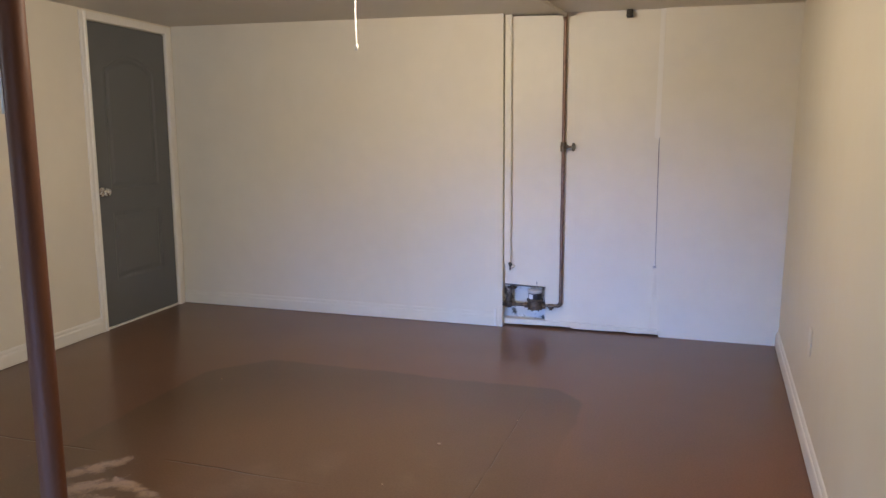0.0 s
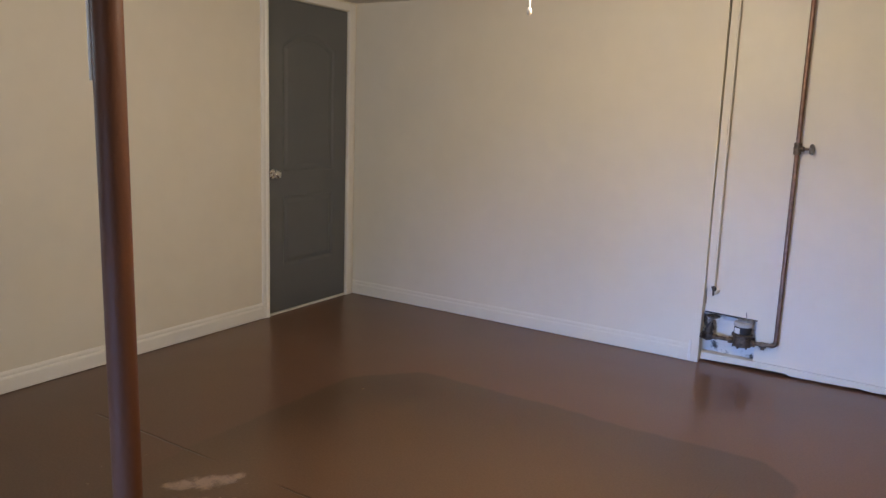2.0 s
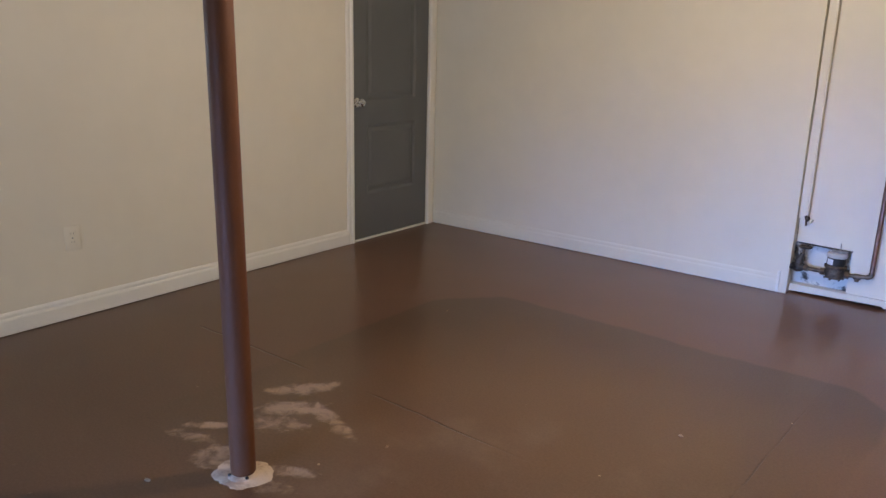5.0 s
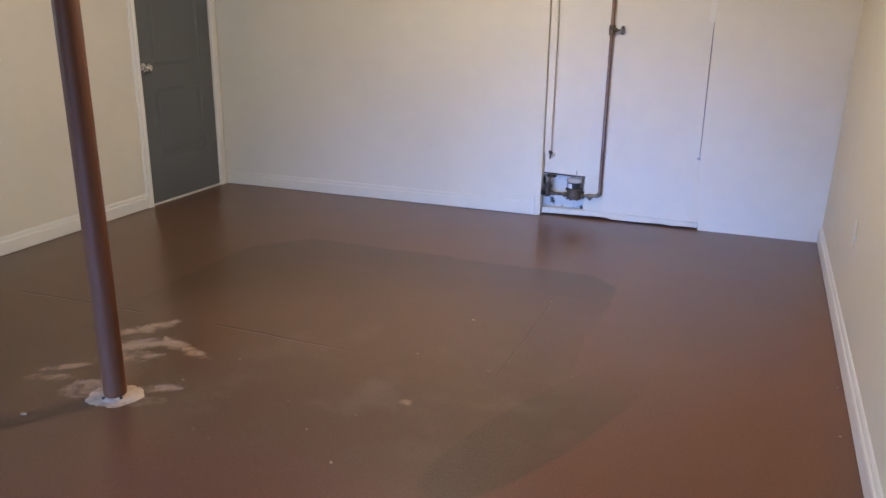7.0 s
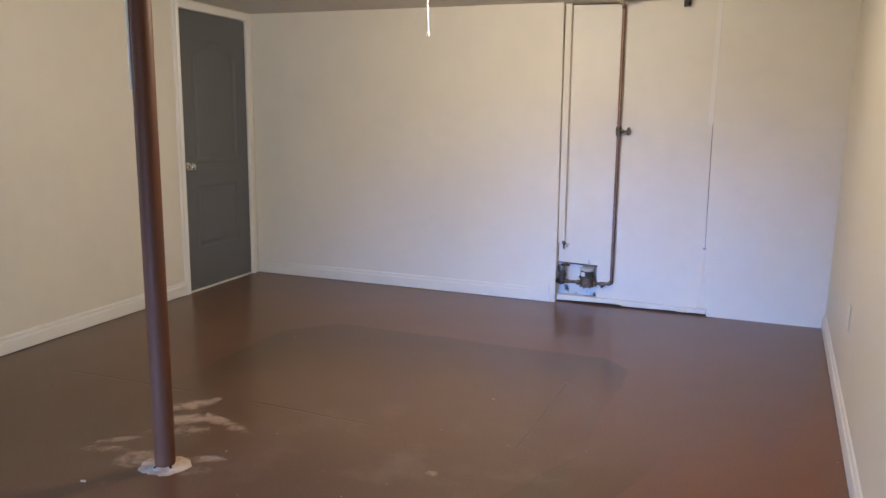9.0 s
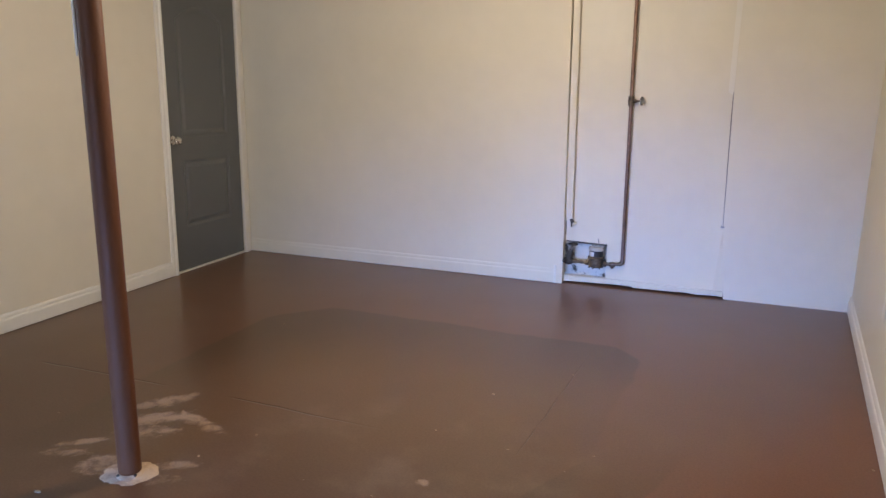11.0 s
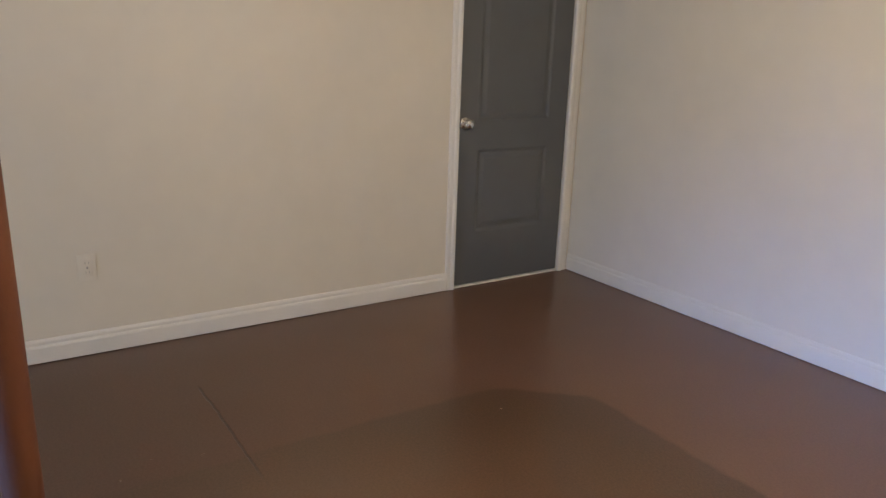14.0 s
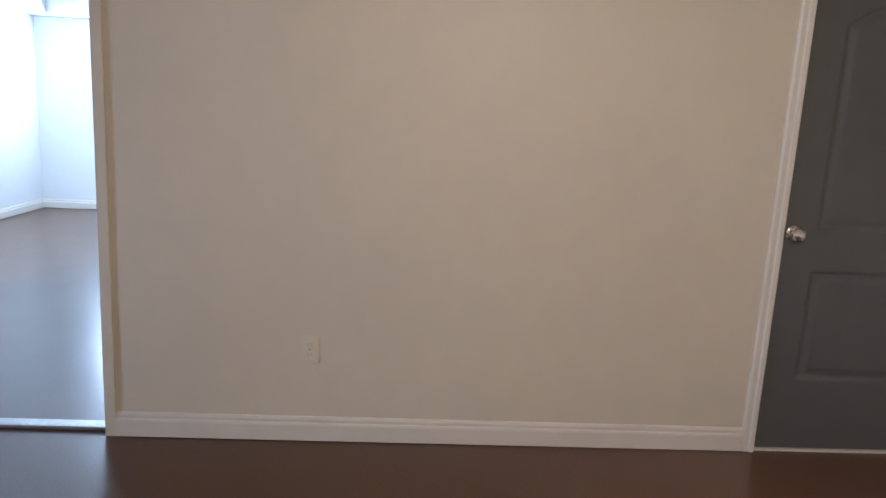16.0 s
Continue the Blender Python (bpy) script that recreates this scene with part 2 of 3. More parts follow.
GLASS = pane_shader.done((0.95, 0.97, 0.97), 0.02)


# ---- mesh helpers ----
def smooth(ob, angle=40):
    me = ob.data
    for p in me.polygons:
        p.use_smooth = True
    bm = bmesh.new()
    bm.from_mesh(me)
    for e in bm.edges:
        e.smooth = len(e.link_faces) == 2 and e.calc_face_angle(0.0) < radians(angle)
    bm.to_mesh(me)
    bm.free()


def part(name, bm, material, parent=None, label="", soft=True):
    bmesh.ops.recalc_face_normals(bm, faces=bm.faces)
    me = bpy.data.meshes.new(name)
    bm.to_mesh(me)
    bm.free()
    me.materials.append(material)
    ob = new(name, me)
    if parent is not None:
        ob.parent = parent
    if label:
        ob["label"] = label
    if soft:
        smooth(ob)
    return ob


def thing(name, label, category, at=(0, 0, 0), group="", kind=""):
    ob = new(name)
    ob.location = at
    ob.empty_display_size = 0.05
    return tagged(ob, label, category, group, kind)


def box(x0, x1, y0, y1, z0, z1, bevel=0.0, bm=None):
    bm = bm or bmesh.new()
    made = bmesh.ops.create_cube(bm, size=1)["verts"]
    bmesh.ops.transform(bm, verts=made, matrix=Matrix.Translation(((x0 + x1) / 2, (y0 + y1) / 2, (z0 + z1) / 2)) @ Matrix.Diagonal((x1 - x0, y1 - y0, z1 - z0, 1)))
    if bevel:
        edges = list({e for v in made for e in v.link_edges})
        bmesh.ops.bevel(bm, geom=edges, offset=bevel, segments=2, affect="EDGES", profile=0.6)
    return bm


def tube(points, radius, sides=14, bm=None, caps=True):
    """A round tube along a polyline; radius may be one number or one a point."""
    bm = bm or bmesh.new()
    pts = [Vector(p) for p in points]
    radii = radius if isinstance(radius, (list, tuple)) else [radius] * len(pts)
    rings, side = [], None
    for i, p in enumerate(pts):
        ahead = pts[min(i + 1, len(pts) - 1)] - pts[max(i - 1, 0)]
        ahead.normalize()
        if side is None:
            side = ahead.orthogonal().normalized()
        side = (side - ahead * side.dot(ahead)).normalized()
        other = ahead.cross(side)
        rings.append([bm.verts.new(p + (side * math.cos(a) + other * math.sin(a)) * radii[i]) for a in (2 * math.pi * k / sides for k in range(sides))])
    for a, b in zip(rings, rings[1:]):
        for k in range(sides):
            bm.faces.new((a[k], a[(k + 1) % sides], b[(k + 1) % sides], b[k]))
    if caps:
        bm.faces.new(rings[0][::-1])
        bm.faces.new(rings[-1])
    return bm


def lathe(profile, at, axis=(0, 0, 1), sides=24, bm=None):
    """A turned solid: rows of (distance along the axis, radius) from a base point."""
    a = Vector(axis).normalized()
    return tube([Vector(at) + a * d for d, _ in profile], [max(r, 0.0004) for _, r in profile], sides, bm)


def sweep(profile, path, up=(0, 0, 1), bm=None):
    """A strip of moulding: profile rows (out, height) carried from path[0] to path[1]; out points left of the path."""
    bm = bm or bmesh.new()
    a, b = Vector(path[0]), Vector(path[1])
    up = Vector(up)
    out = up.cross(b - a).normalized()
    ends = [[bm.verts.new(p + out * o + up * h) for o, h in profile] for p in (a, b)]
    n = len(profile)
    for k in range(n):
        bm.faces.new((ends[0][k], ends[0][(k + 1) % n], ends[1][(k + 1) % n], ends[1][k]))
    bm.faces.new(ends[0][::-1])
    bm.faces.new(ends[1])
    return bm


def prism(outline, axis, low, high, bm=None):
    """A flat outline pushed out along one axis: 'x' takes (y, z), 'y' takes (x, z), 'z' takes (x, y)."""
    bm = bm or bmesh.new()
    put = {"x": lambda u, v, w: (w, u, v), "y": lambda u, v, w: (u, w, v), "z": lambda u, v, w: (u, v, w)}[axis]
    a = [bm.verts.new(put(u, v, low)) for u, v in outline]
    b = [bm.verts.new(put(u, v, high)) for u, v in outline]
    n = len(outline)
    for k in range(n):
        bm.faces.new((a[k], a[(k + 1) % n], b[(k + 1) % n], b[k]))
    bm.faces.new(a[::-1])
    bm.faces.new(b)
    return bm


def setting(name, bm, material, label, category, soft=False):
    return tagged(part(name, bm, material, None, "", soft), label, category, kind="structure")


# ---- the basement room ----
TOP = 2.088
LEFT = -3.565
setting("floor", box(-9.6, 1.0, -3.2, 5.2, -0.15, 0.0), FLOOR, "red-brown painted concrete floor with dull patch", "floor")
setting("ceiling", box(-3.69, 1.0, -3.2, 5.2, TOP, 2.25), CEILING, "low cream painted basement ceiling", "ceiling")

# west wall: door opening by the corner, open doorway further back
DOOR_Y0, DOOR_Y1, DOOR_Z = 3.955, 4.728, 2.022
WAY_Y0, WAY_Y1, WAY_Z = 0.35, 1.31, 2.02
wall = box(LEFT - 0.12, LEFT, -3.0, WAY_Y0, 0, TOP)
box(LEFT - 0.12, LEFT, WAY_Y1, DOOR_Y0, 0, TOP, 0, wall)
box(LEFT - 0.12, LEFT, DOOR_Y1, 5.0, 0, TOP, 0, wall)
box(LEFT - 0.12, LEFT, WAY_Y0, WAY_Y1, WAY_Z, TOP, 0, wall)
box(LEFT - 0.12, LEFT, DOOR_Y0, DOOR_Y1, DOOR_Z, TOP, 0, wall)
setting("wall_west", wall, WALL, "cream painted wall with a door and doorway", "wall")

# north wall: plasterboard, a set-back panel with the meter recess, and a patched end
setting("wall_north_left", prism([(LEFT, 0), (-1.031, 0), (-1.034, 0.4), (-1.058, TOP), (LEFT, TOP)], "y", 4.812, 4.8842), WALL, "cream painted plasterboard wall", "wall")
panel = prism([(-1.030, 0.292), (-0.748, 0.284), (-0.748, 1.0), (-1.037, 1.0)], "y", 4.885, 4.91)
prism([(-1.037, 1.0), (-0.748, 1.0), (-0.748, 2.074), (-1.048, 2.079)], "y", 4.885, 4.91, panel)
prism([(-0.748, 0.05), (0.004, 0.05), (-0.0375, 0.46), (-0.052, 1.2), (-0.052, TOP), (-0.66, TOP), (-0.66, 2.072), (-0.748, 2.074)], "y", 4.885, 4.91, panel)
box(-1.028, 0.004, 4.885, 4.91, 0.03, 0.05, 0, panel)
setting("wall_north_panel", panel, WALL_B, "cream painted access panel round the water meter", "wall")
setting("wall_north_right", prism([(0.006, 0.0), (0.80, 0.0), (0.80, TOP), (-0.048, TOP), (-0.048, 1.2), (-0.037, 0.46), (0.004, 0.09)], "y", 4.853, 4.99), WALL_B,
        "cream painted wall beside the meter panel", "wall")
setting("trim_panel_strip", prism([(-1.032, 0.432), (-0.991, 0.432), (-1.011, TOP - 0.004), (-1.052, TOP - 0.004)], "y", 4.848, 4.8848), WALL_B, "cream painted batten at the edge of the access panel", "trim")
# The backing's dark colour stands in for shade seen through the gaps
setting("wall_north_backing", box(LEFT, 1.0, 5.0, 5.2, 0, TOP), NEAR_BLACK, "wall behind the plasterboard, coloured near-black as shade in the gaps", "wall")
setting("trim_batten", prism([(-0.080, 1.30), (-0.0485, 1.28), (-0.0485, TOP - 0.001), (-0.078, TOP - 0.001)], "y", 4.862, 4.8848), TRIM, "cream painted batten over a board joint", "trim")

# plaster filler that eases the lower joint
filler = prism([(-0.060, 4.8846), (0.011, 4.8846), (0.011, 4.8535)], "z", 0.05, 0.452)
for v in filler.verts:
    rise = (v.co.z - 0.05) / 0.402
    v.co.x = 0.011 + (v.co.x - 0.011) * (1 - 0.95 * rise) - 0.042 * rise
setting("trim_joint_filler", filler, WALL_B, "cream plaster filler in the board joint", "trim")

# east wall, a little out of square
EAST = [(0.742, 5.0), (0.7335, 4.9), (0.424, 1.2), (0.424, -3.0), (0.75, -3.0), (0.95, 5.0)]
setting("wall_east", prism(EAST, "z", 0, TOP), WALL, "cream painted plaster wall", "wall")
rear = box(LEFT, -2.6, -3.2, -3.0, 0, TOP)
box(-0.4, 0.424, -3.2, -3.0, 0, TOP, 0, rear)
box(-2.6, -0.4, -3.2, -3.0, 0, 0.33, 0, rear)
box(-2.6, -0.4, -3.2, -3.0, 1.18, TOP, 0, rear)
setting("wall_south", rear, WALL, "cream rear wall with an opening for the added window", "wall")

BASE = [(0, 0.004), (0.016, 0.004), (0.016, 0.068), (0.0135, 0.076), (0.009, 0.079), (0.009, 0.092), (0.005, 0.101), (0, 0.103)]
setting("baseboard_west", sweep(BASE, ((LEFT, 3.898, 0), (LEFT, 1.352, 0))), TRIM, "white moulded baseboard along the cream wall", "baseboard")
setting("baseboard_south_west", sweep(BASE, ((LEFT, WAY_Y0 - 0.056, 0), (LEFT, -3.0, 0))), TRIM, "white moulded baseboard", "baseboard")
setting("baseboard_north", sweep([(o * 0.75, h) for o, h in BASE], ((-1.086, 4.812, 0), (LEFT + 0.012, 4.812, 0))), WALL_B, "cream painted moulded baseboard along the back wall", "baseboard")
east_base = sweep(BASE, ((0.424, 1.2, 0), (0.7295, 4.852, 0)))
sweep(BASE, ((0.424, -3.0, 0), (0.424, 1.2, 0)), bm=east_base)
setting("baseboard_east", east_base, TRIM, "white moulded baseboard with paint specks", "baseboard")
plank = prism([(-1.028, 0.010), (-0.86, 0.014), (-0.66, 0.019), (-0.57, 0.018), (-0.56, 0.009), (-0.34, 0.011), (-0.22, 0.015), (-0.16, 0.008), (-0.08, 0.014), (0.002, 0.012), (0.002, 0.042), (-0.25, 0.046), (-0.60, 0.050), (-1.028, 0.050)], "y", 4.864, 4.884)
setting("trim_kick_board", plank, WALL_B, "rough white board under the meter panel", "trim")

setting("trim_end_block", box(-1.0855, -1.072, 4.797, 4.8118, 0.004, 0.125, 0.002), TRIM, "white end block of the baseboard", "trim")

# door casings, stepped in two faces
CASE = [(0, 0), (0.014, 0), (0.019, 0.006), (0.019, 0.020), (0.013, 0.028), (0.013, 0.046), (0.009, 0.056), (0, 0.056)]


def casing(name, y, turn, z1, label, width=1.0):
    bm = bmesh.new()
    ends = [[bm.verts.new((LEFT + o, y + turn * h * width, z)) for o, h in CASE] for z in (0.001, z1)]
    for k in range(len(CASE)):
        j = (k + 1) % len(CASE)
        bm.faces.new((ends[0][k], ends[0][j], ends[1][j], ends[1][k]))
    bm.faces.new(ends[0])
    bm.faces.new(ends[1][::-1])
    return setting(name, bm, TRIM, label, "trim")


casing("trim_door_left", DOOR_Y0, -1, DOOR_Z + 0.052, "white door casing")
casing("trim_door_right", DOOR_Y1, 1, DOOR_Z + 0.052, "white door casing tight in the corner", 1.3)
setting("trim_door_head", box(LEFT, LEFT + 0.017, DOOR_Y0 + 0.001, DOOR_Y1 - 0.001, DOOR_Z + 0.003, DOOR_Z + 0.052, 0.003), TRIM, "thin white door head casing", "trim")
setting("trim_doorway_right", box(LEFT, LEFT + 0.014, WAY_Y1, WAY_Y1 + 0.042, 0.001, TOP - 0.003, 0.003), WALL, "cream painted doorway casing", "trim")
setting("trim_doorway_left", box(LEFT, LEFT + 0.014, WAY_Y0 - 0.055, WAY_Y0, 0.001, TOP - 0.003, 0.003), WALL, "cream painted doorway casing", "trim")
setting("trim_doorway_head", box(LEFT, LEFT + 0.017, WAY_Y0 + 0.001, WAY_Y1 - 0.001, WAY_Z + 0.002, TOP - 0.003, 0.003), TRIM, "white doorway head casing", "trim")
setting("trim_door_sill", box(LEFT - 0.10, LEFT + 0.004, DOOR_Y0 + 0.002, DOOR_Y1 - 0.002, 0.0005, 0.010, 0.003), TRIM, "white painted door sill", "trim")


def panel_door():
    """Grey moulded door: a square panel under a tall panel with an arched top."""
    w, h = DOOR_Y1 - DOOR_Y0 - 0.008, DOOR_Z - 0.020
    y0, z0, x = DOOR_Y0 + 0.004, 0.016, LEFT - 0.004

    def inside(u, v):
        """How far a point of the leaf lies inside the nearest panel."""
        cx = w / 2 + 0.0
        half = 0.245
        low = min(half - abs(u - cx), v - 0.305, 0.762 - v)
        rise = 0.095 * (1 - ((u - cx) / half) ** 2)
        high = min(half - abs(u - cx), v - 0.930, (1.715 + rise - v) * 0.93)
        return max(low, high)

    def depth(d):
        rows = ((-1, 0), (0, 0), (0.006, 0.0075), (0.016, 0.009), (0.024, 0.008), (0.045, 0.0015), (1, 0.0015))
        for (a, p), (b, q) in zip(rows, rows[1:]):
            if d <= b:
                return p + (q - p) * (d - a) / (b - a)
        return 0.0015

    nu, nv = 120, 300
    bm = bmesh.new()
    grid = [[bm.verts.new((x - depth(inside(w * i / nu, h * j / nv)), y0 + w * i / nu, z0 + h * j / nv)) for i in range(nu + 1)] for j in range(nv + 1)]
    for j in range(nv):
        for i in range(nu):
            bm.faces.new((grid[j][i], grid[j][i + 1], grid[j + 1][i + 1], grid[j + 1][i]))
    back = [bm.verts.new((x - 0.035, y0 + a * w, z0 + b * h)) for a, b in ((0, 0), (1, 0), (1, 1), (0, 1))]
    edges = (grid[0], [r[-1] for r in grid], grid[-1][::-1], [r[0] for r in grid][::-1])
    for k, run in enumerate(edges):
        bm.faces.new([*run, back[(k + 1) % 4], back[k]])
    bm.faces.new(back)
    leaf = part("door_1", bm, GREY, None, "", True)
    tagged(leaf, "closed grey painted moulded two-panel door", "door", kind="structure")
    ky, kz = 3.998, 0.930
    part("rosette", lathe([(0, 0.030), (0.004, 0.030), (0.008, 0.024), (0.010, 0.013)], (x + 0.0005, ky, kz), (1, 0, 0)), CHROME, leaf, "round nickel rosette")
    part("knob", lathe([(0.0, 0.010), (0.018, 0.011), (0.024, 0.020), (0.034, 0.0265), (0.046, 0.026), (0.054, 0.019), (0.057, 0.006)], (x + 0.009, ky, kz), (1, 0, 0)), CHROME, leaf, "bright nickel door knob")
    part("strike_plate", box(LEFT - 0.003, LEFT + 0.0185, DOOR_Y0 - 0.004, DOOR_Y0 + 0.0005, kz - 0.028, kz + 0.028, 0.001), BRASS, leaf, "tarnished strike plate")
    return leaf


panel_door()


# ---- the bright room past the doorway ----
far = box(-9.53, -9.31, -1.86, -1.0, 0, 2.35)
box(-9.53, -9.31, 0.10, 3.4, 0, 2.35, 0, far)
box(-9.53, -9.31, -1.0, 0.10, 0, 1.66, 0, far)
box(-9.53, -9.31, -1.0, 0.10, 2.03, 2.35, 0, far)
setting("wall_other_west", far, WHITE, "white painted wall with a small high window", "wall")
side = box(-9.31, -6.45, -1.86, -1.66, 0, 2.35)
box(-5.45, LEFT - 0.12, -1.86, -1.66, 0, 2.35, 0, side)
box(-6.45, -5.45, -1.86, -1.66, 0, 1.34, 0, side)
box(-6.45, -5.45, -1.86, -1.66, 1.92, 2.35, 0, side)
setting("wall_other_south", side, WHITE, "white painted wall with an opening for the added window", "wall")
setting("wall_other_north", box(-9.31, LEFT - 0.12, 3.2, 3.4, 0, 2.35), WHITE, "plain white wall", "wall")
setting("wall_other_lining", box(LEFT - 0.135, LEFT - 0.121, WAY_Y1 + 0.002, 3.2, 0, 2.3), WHITE, "white back of the dividing wall", "wall")
setting("ceiling_other", box(-9.53, LEFT - 0.125, -1.86, 3.4, 2.35, 2.5), WHITE, "white ceiling of the bright room", "ceiling")
setting("trim_soffit", box(-9.31, -8.96, -1.66, 3.2, 2.12, 2.35), WHITE, "white boxed soffit along the far wall", "trim")
setting("trim_soffit_side", box(-8.96, LEFT - 0.125, -1.66, -1.36, 2.12, 2.35), WHITE, "white boxed soffit", "trim")
setting("baseboard_other_west", sweep(BASE, ((-9.31, 3.2, 0), (-9.31, -1.644, 0))), TRIM, "white baseboard in the bright room", "baseboard")
setting("baseboard_other_south", sweep(BASE, ((-9.31, -1.66, 0), (LEFT - 0.125, -1.66, 0)), bm=None), TRIM, "white baseboard in the bright room", "baseboard")
setting("trim_threshold", box(LEFT - 0.10, LEFT - 0.035, WAY_Y0 + 0.002, WAY_Y1 - 0.002, 0.0005, 0.016, 0.004), ALU, "worn metal threshold strip in the doorway", "trim")


def window(name, axis, at, a0, a1, z0, z1, label):
    ob = thing(name, label, "window", kind="structure")
    def bar(part_name, p0, p1, q0, q1, d, material=TRIM):
        b = box(at - d, at + d, p0, p1, q0, q1, 0.003) if axis == "x" else box(p0, p1, at - d, at + d, q0, q1, 0.003)
        return part(part_name, b, material, ob)
    frame_w = 0.035
    bar("window_frame", a0, a1, z0, z0 + frame_w, 0.03)
    bar("window_frame", a0, a1, z1 - frame_w, z1, 0.03)
    bar("window_frame", a0, a0 + frame_w, z0 + frame_w, z1 - frame_w, 0.03)
    bar("window_frame", a1 - frame_w, a1, z0 + frame_w, z1 - frame_w, 0.03)
    pane = bar("pane", a0 + frame_w, a1 - frame_w, z0 + frame_w, z1 - frame_w, 0.003, GLASS)
    pane.visible_shadow = False
    return ob


window("window_1", "x", -9.44, -1.0, 0.10, 1.66, 2.03, "small high unseen basement window with a white frame, added for the fill light")
# Unseen window, added where the south fill light stands
window("added_window_2", "y", -1.78, -6.45, -5.45, 1.34, 1.92, "unseen basement window with a white frame, added for the fill light")
# Unseen rear window, added to house the two rear lights
window("added_window_3", "y", -3.12, -2.6, -0.4, 0.33, 1.18, "unseen wide low window with a white frame, added for the rear lights")
setting("ground", box(-60, 60, -60, 60, -0.4, -0.2), stained_plaster("bare_earth", (0.10, 0.09, 0.06), (0.06, 0.06, 0.03)), "bare ground outside", "ground")


# ---- the steel column ----
def column():
    px, py = -1.885, 1.765
    ob = thing("support_column", "brown painted round steel column on bare concrete ring", "column", (px, py, 0))
    part("shaft", lathe([(0.007, 0.034), (0.012, 0.0375), (0.03, 0.038), (0.9, 0.038), (1.9, 0.038), (TOP - 0.013, 0.038)], (0, 0, 0), sides=40), BROWN, ob)
    part("cap_plate", box(-0.075, 0.075, -0.06, 0.06, TOP - 0.012, TOP - 0.0005, 0.002), BROWN, ob)
    part("mortar_collar", lathe([(0.001, 0.047), (0.004, 0.045), (0.008, 0.036), (0.010, 0.030)], (0.005, -0.006, 0), sides=11), CONCRETE, ob, "crumbling mortar collar")
    # white line at the column's upper edge, built as a thin tube
    part("cable", tube([(-0.0235, -0.0332, 1.385), (-0.0235, -0.0337, 1.55), (-0.024, -0.0332, 1.8), (-0.0235, -0.0332, TOP - 0.013)], 0.0046, 10), CHAIN, ob, "thin white strip up the back of the column")
    rng = random.Random(4)
    bm = bmesh.new()
    n = 44
    ring = [0.086 + 0.010 * math.sin(k * 2 * math.pi * 2 / n + 1) + 0.005 * math.sin(k * 2 * math.pi * 5 / n) + rng.uniform(-0.005, 0.006) for k in range(n)]
    rows = [[bm.verts.new((math.cos(2 * math.pi * k / n) * r, math.sin(2 * math.pi * k / n) * r, z)) for k, r in enumerate(rr)]
            for rr, z in ((ring, 0.0003), ([r - 0.005 for r in ring], 0.0018), ([0.03] * n, 0.0022))]
    for a, b in zip(rows, rows[1:]):
        for k in range(n):
            bm.faces.new((a[k], a[(k + 1) % n], b[(k + 1) % n], b[k]))
    part("mortar_ring", bm, CONCRETE, ob, "pale chipped mortar ring")
    for a in (250, 336):
        c = (0.043 * math.cos(radians(a)), 0.043 * math.sin(radians(a)), -0.002)
        part("bolt", lathe([(0.008, 0.0055), (0.013, 0.0055), (0.014, 0.004)], c, sides=6), IRON, ob)
    return ob


column()


# ---- water meter and pipework ----
PIPE_Y = 4.852
RZ = 0.165


def recess():
    bm = box(-1.056, -0.735, 4.930, 4.985, 0.03, 0.31)
    box(-1.056, -1.046, 4.886, 4.930, 0.03, 0.31, 0, bm)
    box(-0.7475, -0.735, 4.911, 4.930, 0.03, 0.31, 0, bm)
    box(-1.046, -0.7475, 4.911, 4.930, 0.03, 0.049, 0, bm)
    box(-1.046, -0.7475, 4.911, 4.930, 0.291, 0.31, 0, bm)
    return setting("trim_meter_recess", bm, DIRTY, "dirty plaster recess behind the water meter", "trim")


recess()
rough_edge = prism([(-1.029, 0.283), (-0.90, 0.278), (-0.82, 0.272), (-0.749, 0.275), (-0.749, 0.2835), (-1.029, 0.2915)], "y", 4.888, 4.905)
setting("trim_recess_edge", rough_edge, NEAR_BLACK, "broken dark edge over the recess", "trim")


def hexnut(at, axis, length, radius, bm=None):
    return lathe([(0, radius * 0.93), (length * 0.12, radius), (length * 0.88, radius), (length, radius * 0.93)], at, axis, 6, bm)


